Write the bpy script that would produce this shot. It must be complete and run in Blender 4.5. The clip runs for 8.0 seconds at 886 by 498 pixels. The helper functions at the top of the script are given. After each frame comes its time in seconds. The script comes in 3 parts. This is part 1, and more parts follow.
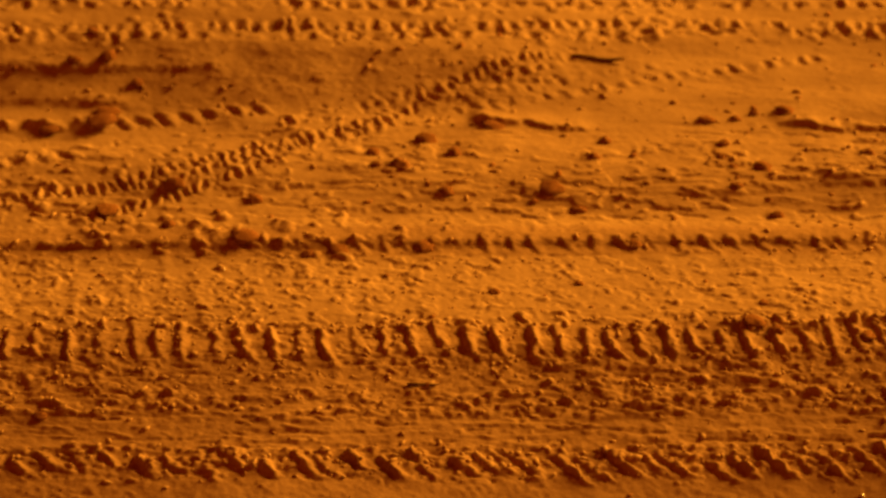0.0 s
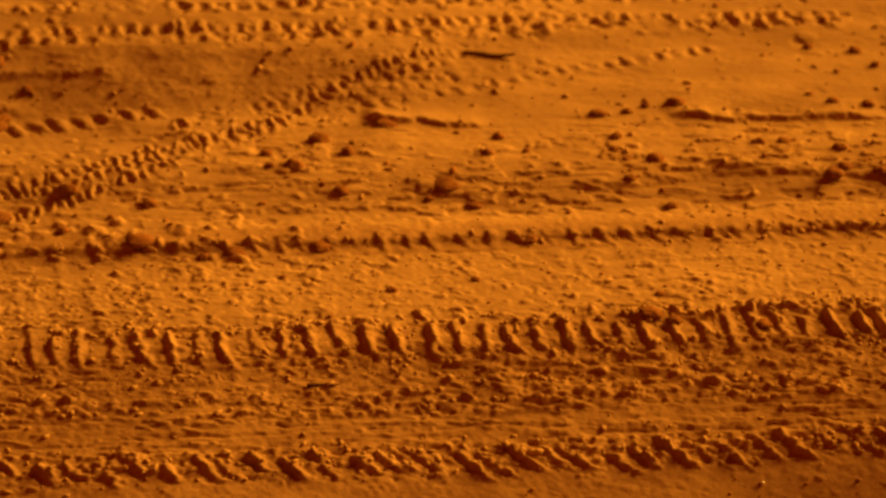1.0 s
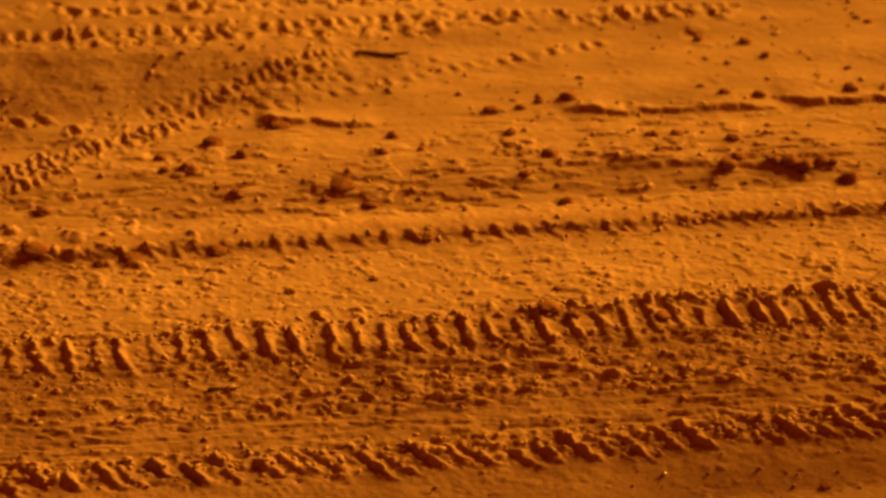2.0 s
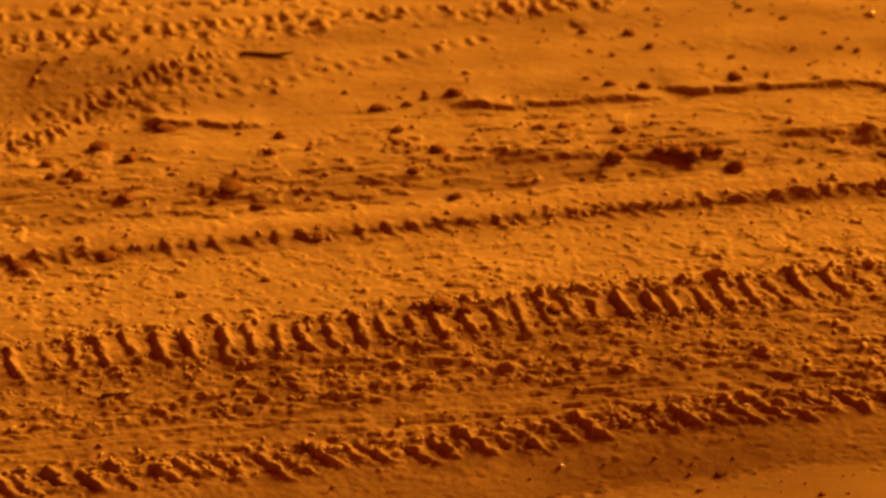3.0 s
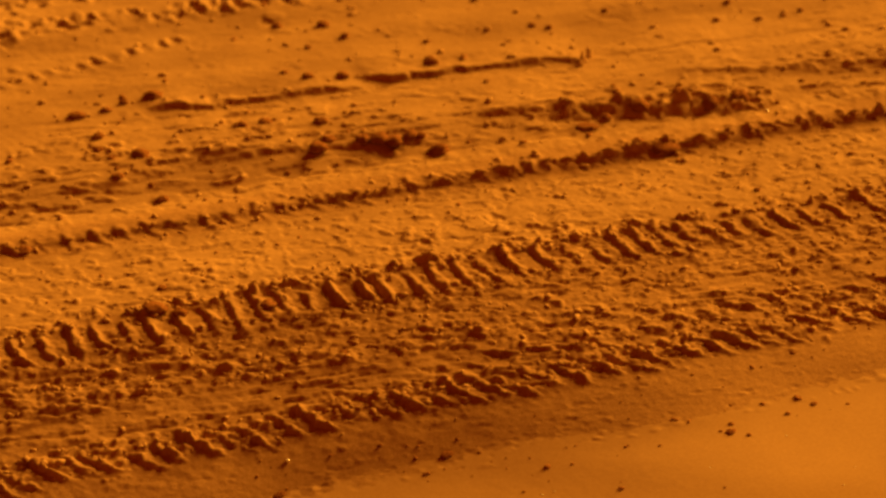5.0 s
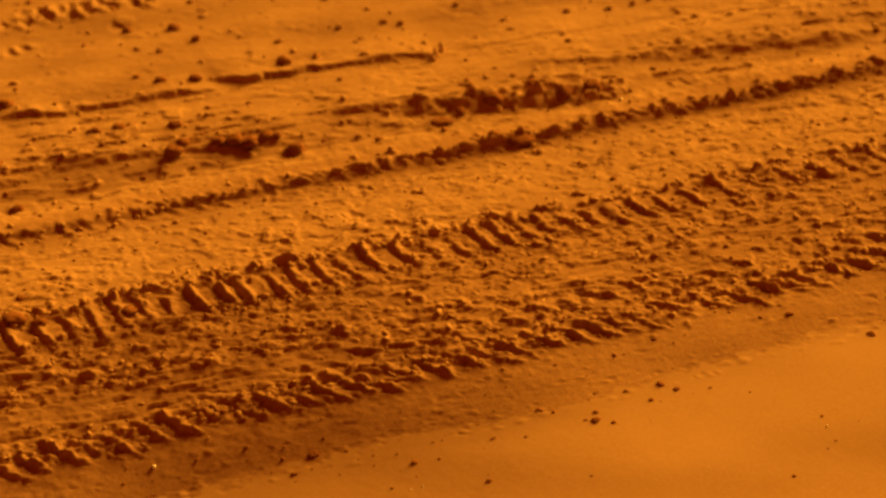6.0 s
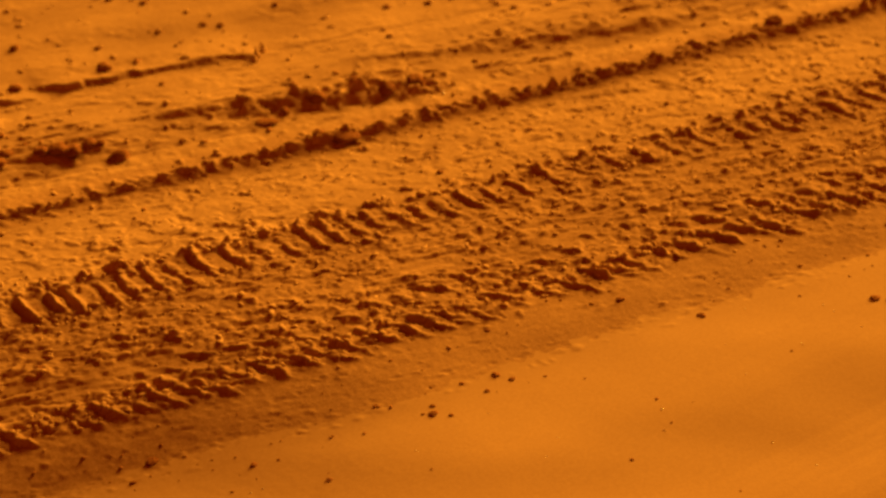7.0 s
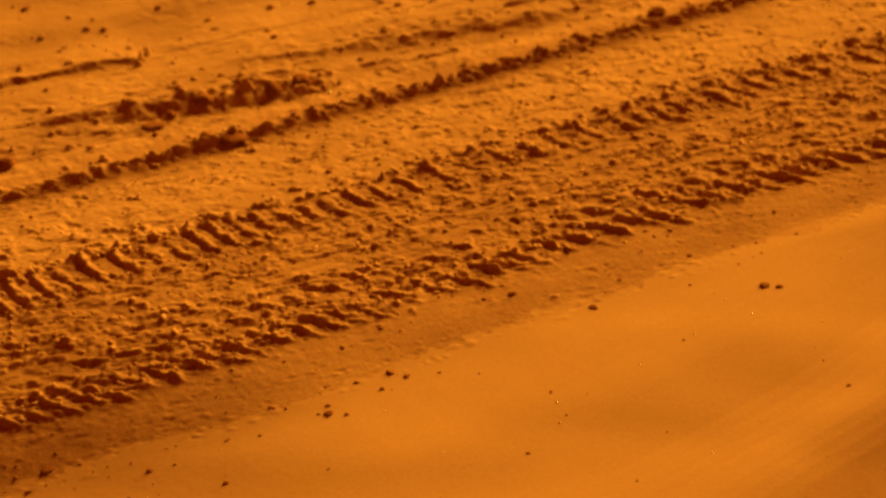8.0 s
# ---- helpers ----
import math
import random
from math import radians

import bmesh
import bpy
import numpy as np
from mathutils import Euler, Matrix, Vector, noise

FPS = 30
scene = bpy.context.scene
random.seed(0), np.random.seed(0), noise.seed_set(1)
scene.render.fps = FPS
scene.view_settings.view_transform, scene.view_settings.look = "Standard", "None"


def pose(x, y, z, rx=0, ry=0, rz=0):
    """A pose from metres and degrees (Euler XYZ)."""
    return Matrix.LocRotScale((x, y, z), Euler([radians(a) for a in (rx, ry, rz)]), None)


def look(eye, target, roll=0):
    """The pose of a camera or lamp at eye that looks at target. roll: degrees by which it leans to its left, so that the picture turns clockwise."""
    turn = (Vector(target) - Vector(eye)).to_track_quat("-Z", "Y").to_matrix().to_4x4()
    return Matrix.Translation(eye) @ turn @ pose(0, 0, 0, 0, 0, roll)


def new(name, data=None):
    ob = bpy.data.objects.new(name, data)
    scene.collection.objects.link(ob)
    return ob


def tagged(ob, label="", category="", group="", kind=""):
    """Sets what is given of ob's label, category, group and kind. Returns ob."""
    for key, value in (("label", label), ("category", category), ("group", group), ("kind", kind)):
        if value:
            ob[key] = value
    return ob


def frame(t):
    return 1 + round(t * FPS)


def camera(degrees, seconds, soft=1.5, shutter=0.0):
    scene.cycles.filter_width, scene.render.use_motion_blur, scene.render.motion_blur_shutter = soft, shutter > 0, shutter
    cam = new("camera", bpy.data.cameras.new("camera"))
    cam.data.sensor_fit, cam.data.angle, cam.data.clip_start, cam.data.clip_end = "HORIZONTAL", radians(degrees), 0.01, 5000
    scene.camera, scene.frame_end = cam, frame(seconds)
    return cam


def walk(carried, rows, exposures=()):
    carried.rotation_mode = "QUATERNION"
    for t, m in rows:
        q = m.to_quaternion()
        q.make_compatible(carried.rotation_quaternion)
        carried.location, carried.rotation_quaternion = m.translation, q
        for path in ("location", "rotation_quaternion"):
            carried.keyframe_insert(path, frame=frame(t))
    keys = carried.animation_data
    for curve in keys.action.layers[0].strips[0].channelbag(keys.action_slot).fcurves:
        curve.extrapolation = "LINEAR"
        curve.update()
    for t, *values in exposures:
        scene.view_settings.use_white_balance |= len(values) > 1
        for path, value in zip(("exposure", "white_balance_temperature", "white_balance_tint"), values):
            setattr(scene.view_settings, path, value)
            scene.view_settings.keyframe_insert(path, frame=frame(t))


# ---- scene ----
cam = camera(20.0, 8.0, soft=2.75)
cam.data.dof.use_dof, cam.data.dof.focus_distance, cam.data.dof.aperture_fstop = True, 2.76, 5.0
# A camera on a tripod at eye height that pans slowly to the right.
EYE = (0.0, 0.0, 1.64)
PAN = [(0.0, 0.0, -32.40), (0.5, -1.794, -32.42), (1.0, -2.799, -32.44), (1.2, -3.377, -32.45),
       (2.3, -6.345, -32.48), (2.5, -6.877, -32.50), (3.0, -8.515, -32.52), (3.5, -10.797, -32.557),
       (4.0, -12.729, -32.588), (4.5, -14.721, -32.619), (4.7, -15.472, -32.64), (5.8, -19.004, -32.71),
       (6.0, -20.149, -32.73), (6.5, -22.861, -32.766), (7.0, -24.753, -32.796), (7.5, -26.223, -32.825),
       (8.0, -27.713, -32.847)]
walk(cam, [(t, pose(*EYE, 90 + pitch, 0, yaw)) for t, yaw, pitch in PAN], [(0.0, -0.28), (4.5, -0.26), (7.0, -0.13), (8.0, -0.12)])

# ---- light: one low sodium floodlight far behind the tracks, and a dim glow of the night sky ----
SUN_AZ, SUN_EL, SUN_POWER = 57.0, 21.0, 9.6
sky = bpy.data.worlds.new("night_sky")
scene.world = sky
sky.use_nodes = True
sky.node_tree.nodes["Background"].inputs[0].default_value = (1.0, 0.09, 0.001, 1)
sky.node_tree.nodes["Background"].inputs[1].default_value = 0.21
lamp = new("floodlight", bpy.data.lights.new("floodlight", "SUN"))
lamp.data.energy, lamp.data.angle, lamp.data.color = SUN_POWER, radians(34.0), (1.0, 0.478, 0.050)
away = Vector((math.sin(radians(SUN_AZ)) * math.cos(radians(SUN_EL)), math.cos(radians(SUN_AZ)) * math.cos(radians(SUN_EL)), math.sin(radians(SUN_EL))))
lamp.matrix_world = look(away * 30, (0, 0, 0))


# ---- materials ----
def earth(name, dark, light, grain=0.09, patch=9.0, rough=0.92):
    """Loose earth: two scales of colour, and a relief of fine and coarse grains."""
    m = bpy.data.materials.new(name)
    m.use_nodes = True
    nt = m.node_tree
    n, l = nt.nodes, nt.links
    b = n["Principled BSDF"]
    b.inputs["Roughness"].default_value = rough
    b.inputs["Specular IOR Level"].default_value = 0.05
    co = n.new("ShaderNodeTexCoord")
    big, fine, relief, coarse = (n.new("ShaderNodeTexNoise") for _ in range(4))
    for node, scale, detail in ((big, patch, 5), (fine, 260, 3), (relief, 420, 3), (coarse, 130, 3)):
        node.inputs["Scale"].default_value, node.inputs["Detail"].default_value = scale, detail
        l.new(co.outputs["Object"], node.inputs["Vector"])
    mix = n.new("ShaderNodeMix")
    mix.data_type = "FLOAT"
    mix.inputs[0].default_value = 0.45
    l.new(big.outputs["Fac"], mix.inputs[2])
    l.new(fine.outputs["Fac"], mix.inputs[3])
    ramp = n.new("ShaderNodeValToRGB")
    ramp.color_ramp.elements[0].position, ramp.color_ramp.elements[1].position = 0.32, 0.68
    ramp.color_ramp.elements[0].color, ramp.color_ramp.elements[1].color = (*dark, 1), (*light, 1)
    l.new(mix.outputs[0], ramp.inputs[0])
    l.new(ramp.outputs[0], b.inputs["Base Color"])
    b1, b2 = n.new("ShaderNodeBump"), n.new("ShaderNodeBump")
    b1.inputs["Strength"].default_value, b1.inputs["Distance"].default_value = grain, 0.0012
    b2.inputs["Strength"].default_value, b2.inputs["Distance"].default_value = grain, 0.003
    l.new(relief.outputs["Fac"], b1.inputs["Height"])
    l.new(coarse.outputs["Fac"], b2.inputs["Height"])
    l.new(b1.outputs[0], b2.inputs["Normal"])
    l.new(b2.outputs[0], b.inputs["Normal"])
    return m


SAND = earth("sand", (0.42, 0.24, 0.11), (0.60, 0.37, 0.178), grain=0.08)
# Darker than the flat: shade of the ruts is put into this colour.
CRUMBLED = earth("shaded_crumbled_sand", (0.38, 0.207, 0.092), (0.55, 0.325, 0.150), grain=0.24)
PACKED = earth("packed_sand", (0.49, 0.29, 0.138), (0.59, 0.365, 0.175), grain=0.035, patch=5.0)
# Dark and reddish all over: the clods' shaded near sides are painted into the colour.
CLOD = earth("shaded_clod", (0.25, 0.090, 0.028), (0.40, 0.180, 0.062), grain=0.35, patch=60)
WOOD = earth("twig_bark", (0.12, 0.06, 0.026), (0.24, 0.13, 0.06), grain=0.5, patch=120)
QUARTZ = bpy.data.materials.new("quartz")
QUARTZ.use_nodes = True
QUARTZ.node_tree.nodes["Principled BSDF"].inputs["Base Color"].default_value = (0.9, 0.88, 0.85, 1)
QUARTZ.node_tree.nodes["Principled BSDF"].inputs["Roughness"].default_value = 0.28
QUARTZ.node_tree.nodes["Principled BSDF"].inputs["Metallic"].default_value = 0.5

# ---- the ground: one sheet, finely divided where the tracks lie ----
rng = np.random.default_rng(7)
STEP = 0.0021
X0, X1, Y0, Y1 = -0.75, 2.15, 1.56, 3.32
fx, fy = np.arange(X0, X1, STEP), np.arange(Y0, Y1, STEP)
GX, GY = np.meshgrid(fx, fy)
TABLE = rng.random((256, 256))


def noise2(x, y, size_x, size_y, shift=0):
    """Smooth noise from -1 to 1 with cells of the given size."""
    u, v = x / size_x + 17.3 * shift + 500, y / size_y + 31.7 * shift + 500
    i, j = np.floor(u).astype(int), np.floor(v).astype(int)
    a, b = u - i, v - j
    a, b = a * a * a * (a * (6 * a - 15) + 10), b * b * b * (b * (6 * b - 15) + 10)
    i0, i1, j0, j1 = i % 256, (i + 1) % 256, j % 256, (j + 1) % 256
    low = TABLE[j0, i0] * (1 - a) + TABLE[j0, i1] * a
    high = TABLE[j1, i0] * (1 - a) + TABLE[j1, i1] * a
    return 2 * (low * (1 - b) + high * b) - 1


def smooth(a, b, x):
    s = np.clip((x - a) / (b - a), 0, 1)
    return s * s * (3 - 2 * s)


def line_near(x):
    """The near row of lugs of the main tyre track."""
    x = np.clip(x, -0.8, 2.2)
    return 2.147 + 0.0094 * x + 0.0368 * x**2 - 0.0141 * x**3


def line_mid(x):
    """The far row of lugs of the main tyre track."""
    x = np.clip(x, -0.8, 2.2)
    return 2.379 + 0.015 * x


def line_far(x):
    """The crest beside the second tyre track."""
    x = np.clip(x, -0.8, 2.2)
    return 2.603 + 0.012 * x - 0.012 * x**2 + 0.008 * x**3


def profile(x, y):
    """The broad form of the lane: a packed verge, the rut, the band between the ruts, a crest, a flat."""
    n, m, f = line_near(x), line_mid(x), line_far(x)
    x = np.clip(x, -0.9, 2.3)
    deep = 0.046 + 0.022 * smooth(-0.25, 0.15, x) - 0.056 * smooth(0.38, 0.95, x)
    z = sum(np.interp(y - n + o, [-0.75, -0.52, -0.42, -0.27, -0.15, -0.12, -0.04], [-0.026, 0.000, 0.009, 0.003, -0.006, -0.0065, 0.0]) for o in (-0.024, -0.012, 0.0, 0.012, 0.024)) / 5
    z += 0.001 * smooth(0.6, 1.0, x) * (1 - smooth(-0.13, -0.04, y - n))
    z += 0.014 + deep * (np.clip((y - n + 0.11) / (m - n + 0.10), 0, 1) - 1)
    z += 0.003 * smooth(-0.03, 0.038, y - m) - 0.013 * smooth(0.0, 1.0, (y - m - 0.045) / (f - m - 0.075))
    z += (0.0058 + 0.0016 * smooth(0.55, 0.85, x)) * smooth(0.0, 1.0, (y - f + 0.016 + 0.012 * smooth(0.6, 0.9, x)) / (0.023 + 0.018 * smooth(0.6, 0.9, x))) - 0.009 * smooth(0.012, 0.065, y - f)
    z += 0.007 * smooth(0.07, 0.17, y - f) - 0.010 * smooth(0.17, 0.30, y - f)
    z += 0.042 * smooth(2.90, 3.17, y) * (1 - smooth(-0.05, 0.5, x)) - 0.004 * smooth(2.90, 3.3, y) * smooth(-0.2, 0.1, x)
    return z - 0.09 * (np.hypot(np.minimum(x + 0.15, 0), 0.1) - 0.1)


def swell(x, y):
    """A shallow trough in the packed verge and a low swell on its near side."""
    across = -0.233 * (x - 1.33) + 0.972 * (y - 1.735) - 0.015 * noise2(x, y, 0.25, 0.25, 18)
    z = sum(np.interp(across + o, [-0.75, -0.4, -0.15, -0.02, 0.06, 0.22, 0.45], [0.0, -0.035, -0.036, 0.0, -0.021, 0.008, 0.0]) for o in (-0.04, -0.02, 0.0, 0.02, 0.04)) / 5
    return z * smooth(0.95, 1.38, x) * (1 - smooth(1.9, 3.0, x))


def level_factor(x, y):
    """Plan places are taken where they meet the level seen from the tripod; the broad form brings them nearer or further."""
    return 1 - profile(x, y) / EYE[2]


WX = GX + 0.0035 * noise2(GX, GY, 0.022, 0.022, 1) + 0.0018 * noise2(GX, GY, 0.009, 0.009, 2) + 0.0018 * noise2(GX, GY, 0.0055, 0.0055, 14)
WY = GY + 0.0045 * noise2(GX, GY, 0.026, 0.026, 3) + 0.0018 * noise2(GX, GY, 0.009, 0.009, 4) + 0.0018 * noise2(GX, GY, 0.0055, 0.0055, 15)
DN, DM, DF = GY - line_near(GX), GY - line_mid(GX), GY - line_far(GX)
verge = 1 - smooth(-0.15, -0.09, DN + 0.02 * noise2(GX, GY, 0.2, 0.1, 5))
packed = np.maximum(verge, 1 - smooth(-0.075, -0.035, DN))
WX, WY = WX + 0.85 * packed * (GX - WX), WY + 0.85 * packed * (GY - WY)
Z = profile(WX, WY + 0.008 * noise2(GX, GY, 0.16, 0.09, 16) * (1 - smooth(-0.09, -0.03, DN)))

# how rough each stretch is: the verge is packed smooth, the rut crumbled
rut = smooth(-0.04, 0.0, DN) * (1 - smooth(0.03, 0.05, DM))
beyond = smooth(0.02, 0.06, DF)
rough = (0.15 + 0.15 * rut + 0.06 * beyond) * (1 - 0.93 * verge)
Z += rough * (0.0012 * noise2(GX, GY, 0.055, 0.026, 6) + 0.0009 * noise2(GX, GY, 0.021, 0.010, 7) + 0.00065 * noise2(GX, GY, 0.0095, 0.0065, 8))
Z += (0.3 * rut + 0.30 * beyond * (1 - 0.55 * smooth(2.78, 2.95, GY))) * (1 - verge) * (0.0010 * noise2(GX, GY, 0.11, 0.013, 12) + 0.0008 * noise2(GX, GY, 0.06, 0.007, 13))
plates = noise2(WX, WY, 0.024, 0.013, 60) + 0.55 * noise2(WX, WY, 0.010, 0.0065, 61)
pits = noise2(WX, WY, 0.027, 0.011, 62) + 0.5 * noise2(WX, WY, 0.010, 0.006, 63)
share_of_rut = DN / (line_mid(GX) - line_near(GX))
calm = smooth(0.13, 0.20, share_of_rut) * (1 - smooth(0.36, 0.46, share_of_rut + 0.05 * noise2(GX, GY, 0.12, 0.05, 19))) * (1 - smooth(0.62, 0.80, GX))
churned = rut * (0.75 + 0.45 * noise2(GX, GY, 0.20, 0.05, 64)) * (1 - 0.8 * calm)
Z += churned * (0.0015 * smooth(0.06, 0.20, plates) + 0.0010 * smooth(0.46, 0.60, plates) - 0.0017 * smooth(0.52, 0.70, pits))
band = smooth(0.035, 0.06, DM) * (1 - smooth(-0.045, -0.02, DF)) * (0.6 + 0.4 * smooth(-0.3, 0.5, noise2(GX, GY, 0.22, 0.07, 65) + 0.25))
flecks = noise2(WX, WY, 0.019, 0.010, 66) + 0.5 * noise2(WX, WY, 0.009, 0.006, 67)
Z += band * (0.0007 * smooth(0.10, 0.30, plates) + 0.0019 * (1 - 0.5 * smooth(0.7, 1.1, GX)) * smooth(0.48, 0.62, flecks) - 0.0018 * smooth(0.45, 0.75, pits))
loose = beyond * (1 - smooth(0.20, 0.34, DF)) * smooth(-0.3, 0.3, noise2(GX, GY, 0.15, 0.05, 68))
Z += loose * (0.0026 * smooth(0.35, 0.60, noise2(WX, WY, 0.034, 0.013, 69) + 0.4 * flecks) - 0.0022 * smooth(0.45, 0.75, noise2(WX, WY, 0.045, 0.012, 70)))
Z += churned * 0.0015 * smooth(0.36, 0.48, flecks)
Z += beyond * (0.0042 * noise2(GX, GY, 0.35, 0.07, 10) + 0.0022 * noise2(GX, GY, 0.10, 0.045, 71)) + 0.003 * verge * noise2(GX + 0.3 * GY, GY, 0.9, 0.22, 11)
Z += 0.0016 * verge * noise2(GX - 0.5 * GY, GY + 0.5 * GX, 0.30, 0.10, 17)
Z += verge * swell(GX, GY)


def stamp(x, y, a, b, turn, height, flat=1.0):
    """Press or raise an elliptical lump with half axes a and b, turned by so many degrees."""
    r = max(a, b) * 1.15 + 0.004
    i0, i1 = int((x - r - X0) / STEP), int((x + r - X0) / STEP) + 2
    j0, j1 = int((y - r - Y0) / STEP), int((y + r - Y0) / STEP) + 2
    i0, j0 = max(i0, 0), max(j0, 0)
    if i1 <= i0 or j1 <= j0:
        return
    u, v = WX[j0:j1, i0:i1] - x, WY[j0:j1, i0:i1] - y
    c, s = math.cos(radians(turn)), math.sin(radians(turn))
    q = ((u * c + v * s) / a) ** 2 + ((v * c - u * s) / b) ** 2
    Z[j0:j1, i0:i1] += height * np.clip(1 - q, 0, 1) ** flat


def step_line(points, height, back=0.05, face=0.006, fade=0.04):
    """A small scarp along a bent line, steep on the near side and easing off behind."""
    px, py = np.array([p[0] for p in points]), np.array([p[1] for p in points])
    s = WY - np.interp(GX, px, py) - 0.005 * noise2(GX, GY, 0.05, 0.05, 21) - 0.003 * noise2(GX, GY, 0.016, 0.016, 23)
    share = np.interp(GX, px, np.array([p[2] if len(p) > 2 else 1.0 for p in points]))
    ends = smooth(px[0] - fade, px[0] + fade, GX) * (1 - smooth(px[-1] - fade, px[-1] + fade, GX))
    Z[:] += height * share * ends * smooth(-face, face, s) * np.exp(-np.clip(s, 0, None) / back) * (0.85 + 0.30 * noise2(GX, GY, 0.07, 0.07, 22) + 0.08 * noise2(GX, GY, 0.022, 0.022, 24))


def filled(places, pitch):
    """The places, with evenly spaced ones put into the gaps."""
    out = []
    for a, b in zip(places, places[1:]):
        k = max(1, round((b - a) / pitch))
        out += [a + (b - a) * i / k for i in range(k)]
    return out + [places[-1]]


SLOTS_MID = filled([-0.70, -0.467, -0.392, -0.354, -0.301, -0.261, -0.194, -0.134, -0.099, -0.035, -0.002, 0.030, 0.066, 0.105, 0.134,
                    0.167, 0.196, 0.228, 0.261, 0.290, 0.323, 0.352, 0.388, 0.420, 0.449, 0.479, 0.509, 0.539, 0.573, 0.608,
                    0.629, 0.667, 0.696, 0.728, 0.791, 0.833, 0.898, 0.930, 1.017, 1.077, 1.107, 1.178, 1.215, 1.264, 1.303,
                    1.351, 1.394, 1.436, 1.483, 1.532, 1.591, 1.650, 1.873, 1.916, 2.10], 0.034)
SLOTS_NEAR = filled([-0.70, -0.423, -0.359, -0.320, -0.289, -0.256, -0.226, -0.187, -0.147, -0.126, -0.093, -0.056, -0.023, 0.022, 0.052,
                     0.089, 0.131, 0.156, 0.223, 0.248, 0.289, 0.319, 0.353, 0.386, 0.412, 0.452, 0.486, 0.522, 0.562, 0.593,
                     0.623, 0.711, 0.746, 0.781, 0.816, 0.851, 0.881, 0.917, 0.953, 0.982, 1.006, 1.039, 1.081, 1.130, 1.169,
                     1.202, 1.256, 1.296, 1.340, 1.455, 1.502, 1.80, 2.10], 0.035)
# lug prints: a smooth squeezed-up bar, steep on its left and easing off on its right, with a thin tail, and a pocket before it
def lug(x, y, long, lean, deep, high, bend, pocket=0.010, ridge=0.012):
    r = long * 1.35 + 0.02
    i0, i1 = max(int((x - r - X0) / STEP), 0), int((x + r - X0) / STEP) + 2
    j0, j1 = max(int((y - r - Y0) / STEP), 0), int((y + r - Y0) / STEP) + 2
    if i1 <= i0 or j1 <= j0:
        return
    u, v = (0.3 * WX + 0.7 * GX)[j0:j1, i0:i1] - x, (0.3 * WY + 0.7 * GY)[j0:j1, i0:i1] - y
    c, s = math.cos(radians(lean)), math.sin(radians(lean))
    p, q = u * c + v * s, (v * c - u * s) / long
    p = p - bend * np.clip(-q - 0.1, 0, None) ** 2 - 0.0020 * noise2(u, v, 0.015, 0.015, x * 9)
    ends = (1 - smooth(0.70, 1.0, q)) * smooth(-0.9, -0.3, q)
    tail = (1 - smooth(0.75, 1.12, q)) * smooth(-1.35, -0.25, q) * (0.85 + 0.42 * noise2(u, v, 0.013, 0.013, x * 5))
    thin = 0.55 + 0.45 * smooth(-1.2, 0.1, q)
    hollow = smooth(-pocket - 0.002, -0.004, p) * (1 - smooth(-0.003, 0.002, p))
    crest = smooth(-0.0035, 0.0025, p) * (1 - smooth(0.0035, 0.0035 + ridge * thin, p))
    Z[j0:j1, i0:i1] += high * crest * tail - deep * hollow * ends


for x in SLOTS_MID:
    lean = 7 + 16 * float(smooth(0.5, 1.4, x)) + rng.normal(0, 3)
    y, k = float(line_mid(x)) + rng.normal(0, 0.003), rng.uniform(0.55, 1.25) * (0.75 + 0.25 * float(smooth(-0.12, 0.0, x)) - 0.25 * float(smooth(0.75, 1.1, x)) + 0.22 * float(smooth(0.50, 0.56, x) - smooth(0.68, 0.74, x)))
    long = rng.uniform(0.028, 0.043) * (1 - 0.22 * float(smooth(0.8, 1.2, x)))
    lug(x - 0.004, y - 0.001, long, lean, 0.0022 * k, 0.0049 * k, rng.uniform(0.004, 0.014), rng.uniform(0.008, 0.011), rng.uniform(0.0085, 0.0125))
    for _ in range(4):
        stamp(x + rng.uniform(-0.014, 0.016), y + rng.uniform(-0.036, 0.036), rng.uniform(0.003, 0.006), rng.uniform(0.003, 0.005), 0, rng.choice([-0.0013, 0.0013]), 0.8)
    stamp(x + rng.normal(0, 0.006), y + 0.040, 0.010, 0.008, 0, 0.0045 * rng.random(), 1)
for x in SLOTS_NEAR:
    lean = 34 + 10 * float(smooth(0.5, 1.2, x)) + rng.normal(0, 5)
    y, k = float(line_near(x)) + rng.normal(0, 0.004), rng.uniform(0.5, 1.4) * (1 + 0.15 * float(smooth(0.6, 0.9, x)))
    lug(x - 0.001, y, rng.uniform(0.020, 0.032), lean, 0.0020 * k, 0.0038 * k, rng.uniform(0.000, 0.014), rng.uniform(0.008, 0.012), rng.uniform(0.008, 0.012))
    if x > 0.1:
        stamp(x + 0.013, y - 0.014, rng.uniform(0.0040, 0.0055), rng.uniform(0.016, 0.026), lean + rng.uniform(4, 16), 0.0034 * rng.uniform(0.5, 1.2), 0.9)
    for _ in range(4):
        stamp(x + rng.normal(0, 0.012), y + rng.uniform(-0.012, 0.034), rng.uniform(0.004, 0.009), rng.uniform(0.003, 0.007), rng.uniform(-40, 40), rng.choice([-0.0022, 0.0030]), 0.9)
    for _ in range(9 if x < 0.7 else 4):
        stamp(x + rng.normal(0, 0.012), y + rng.uniform(-0.026, 0.030), rng.uniform(0.003, 0.0065), rng.uniform(0.0025, 0.0050), rng.uniform(-30, 30), rng.choice([-0.0016, 0.0018]), 0.8)
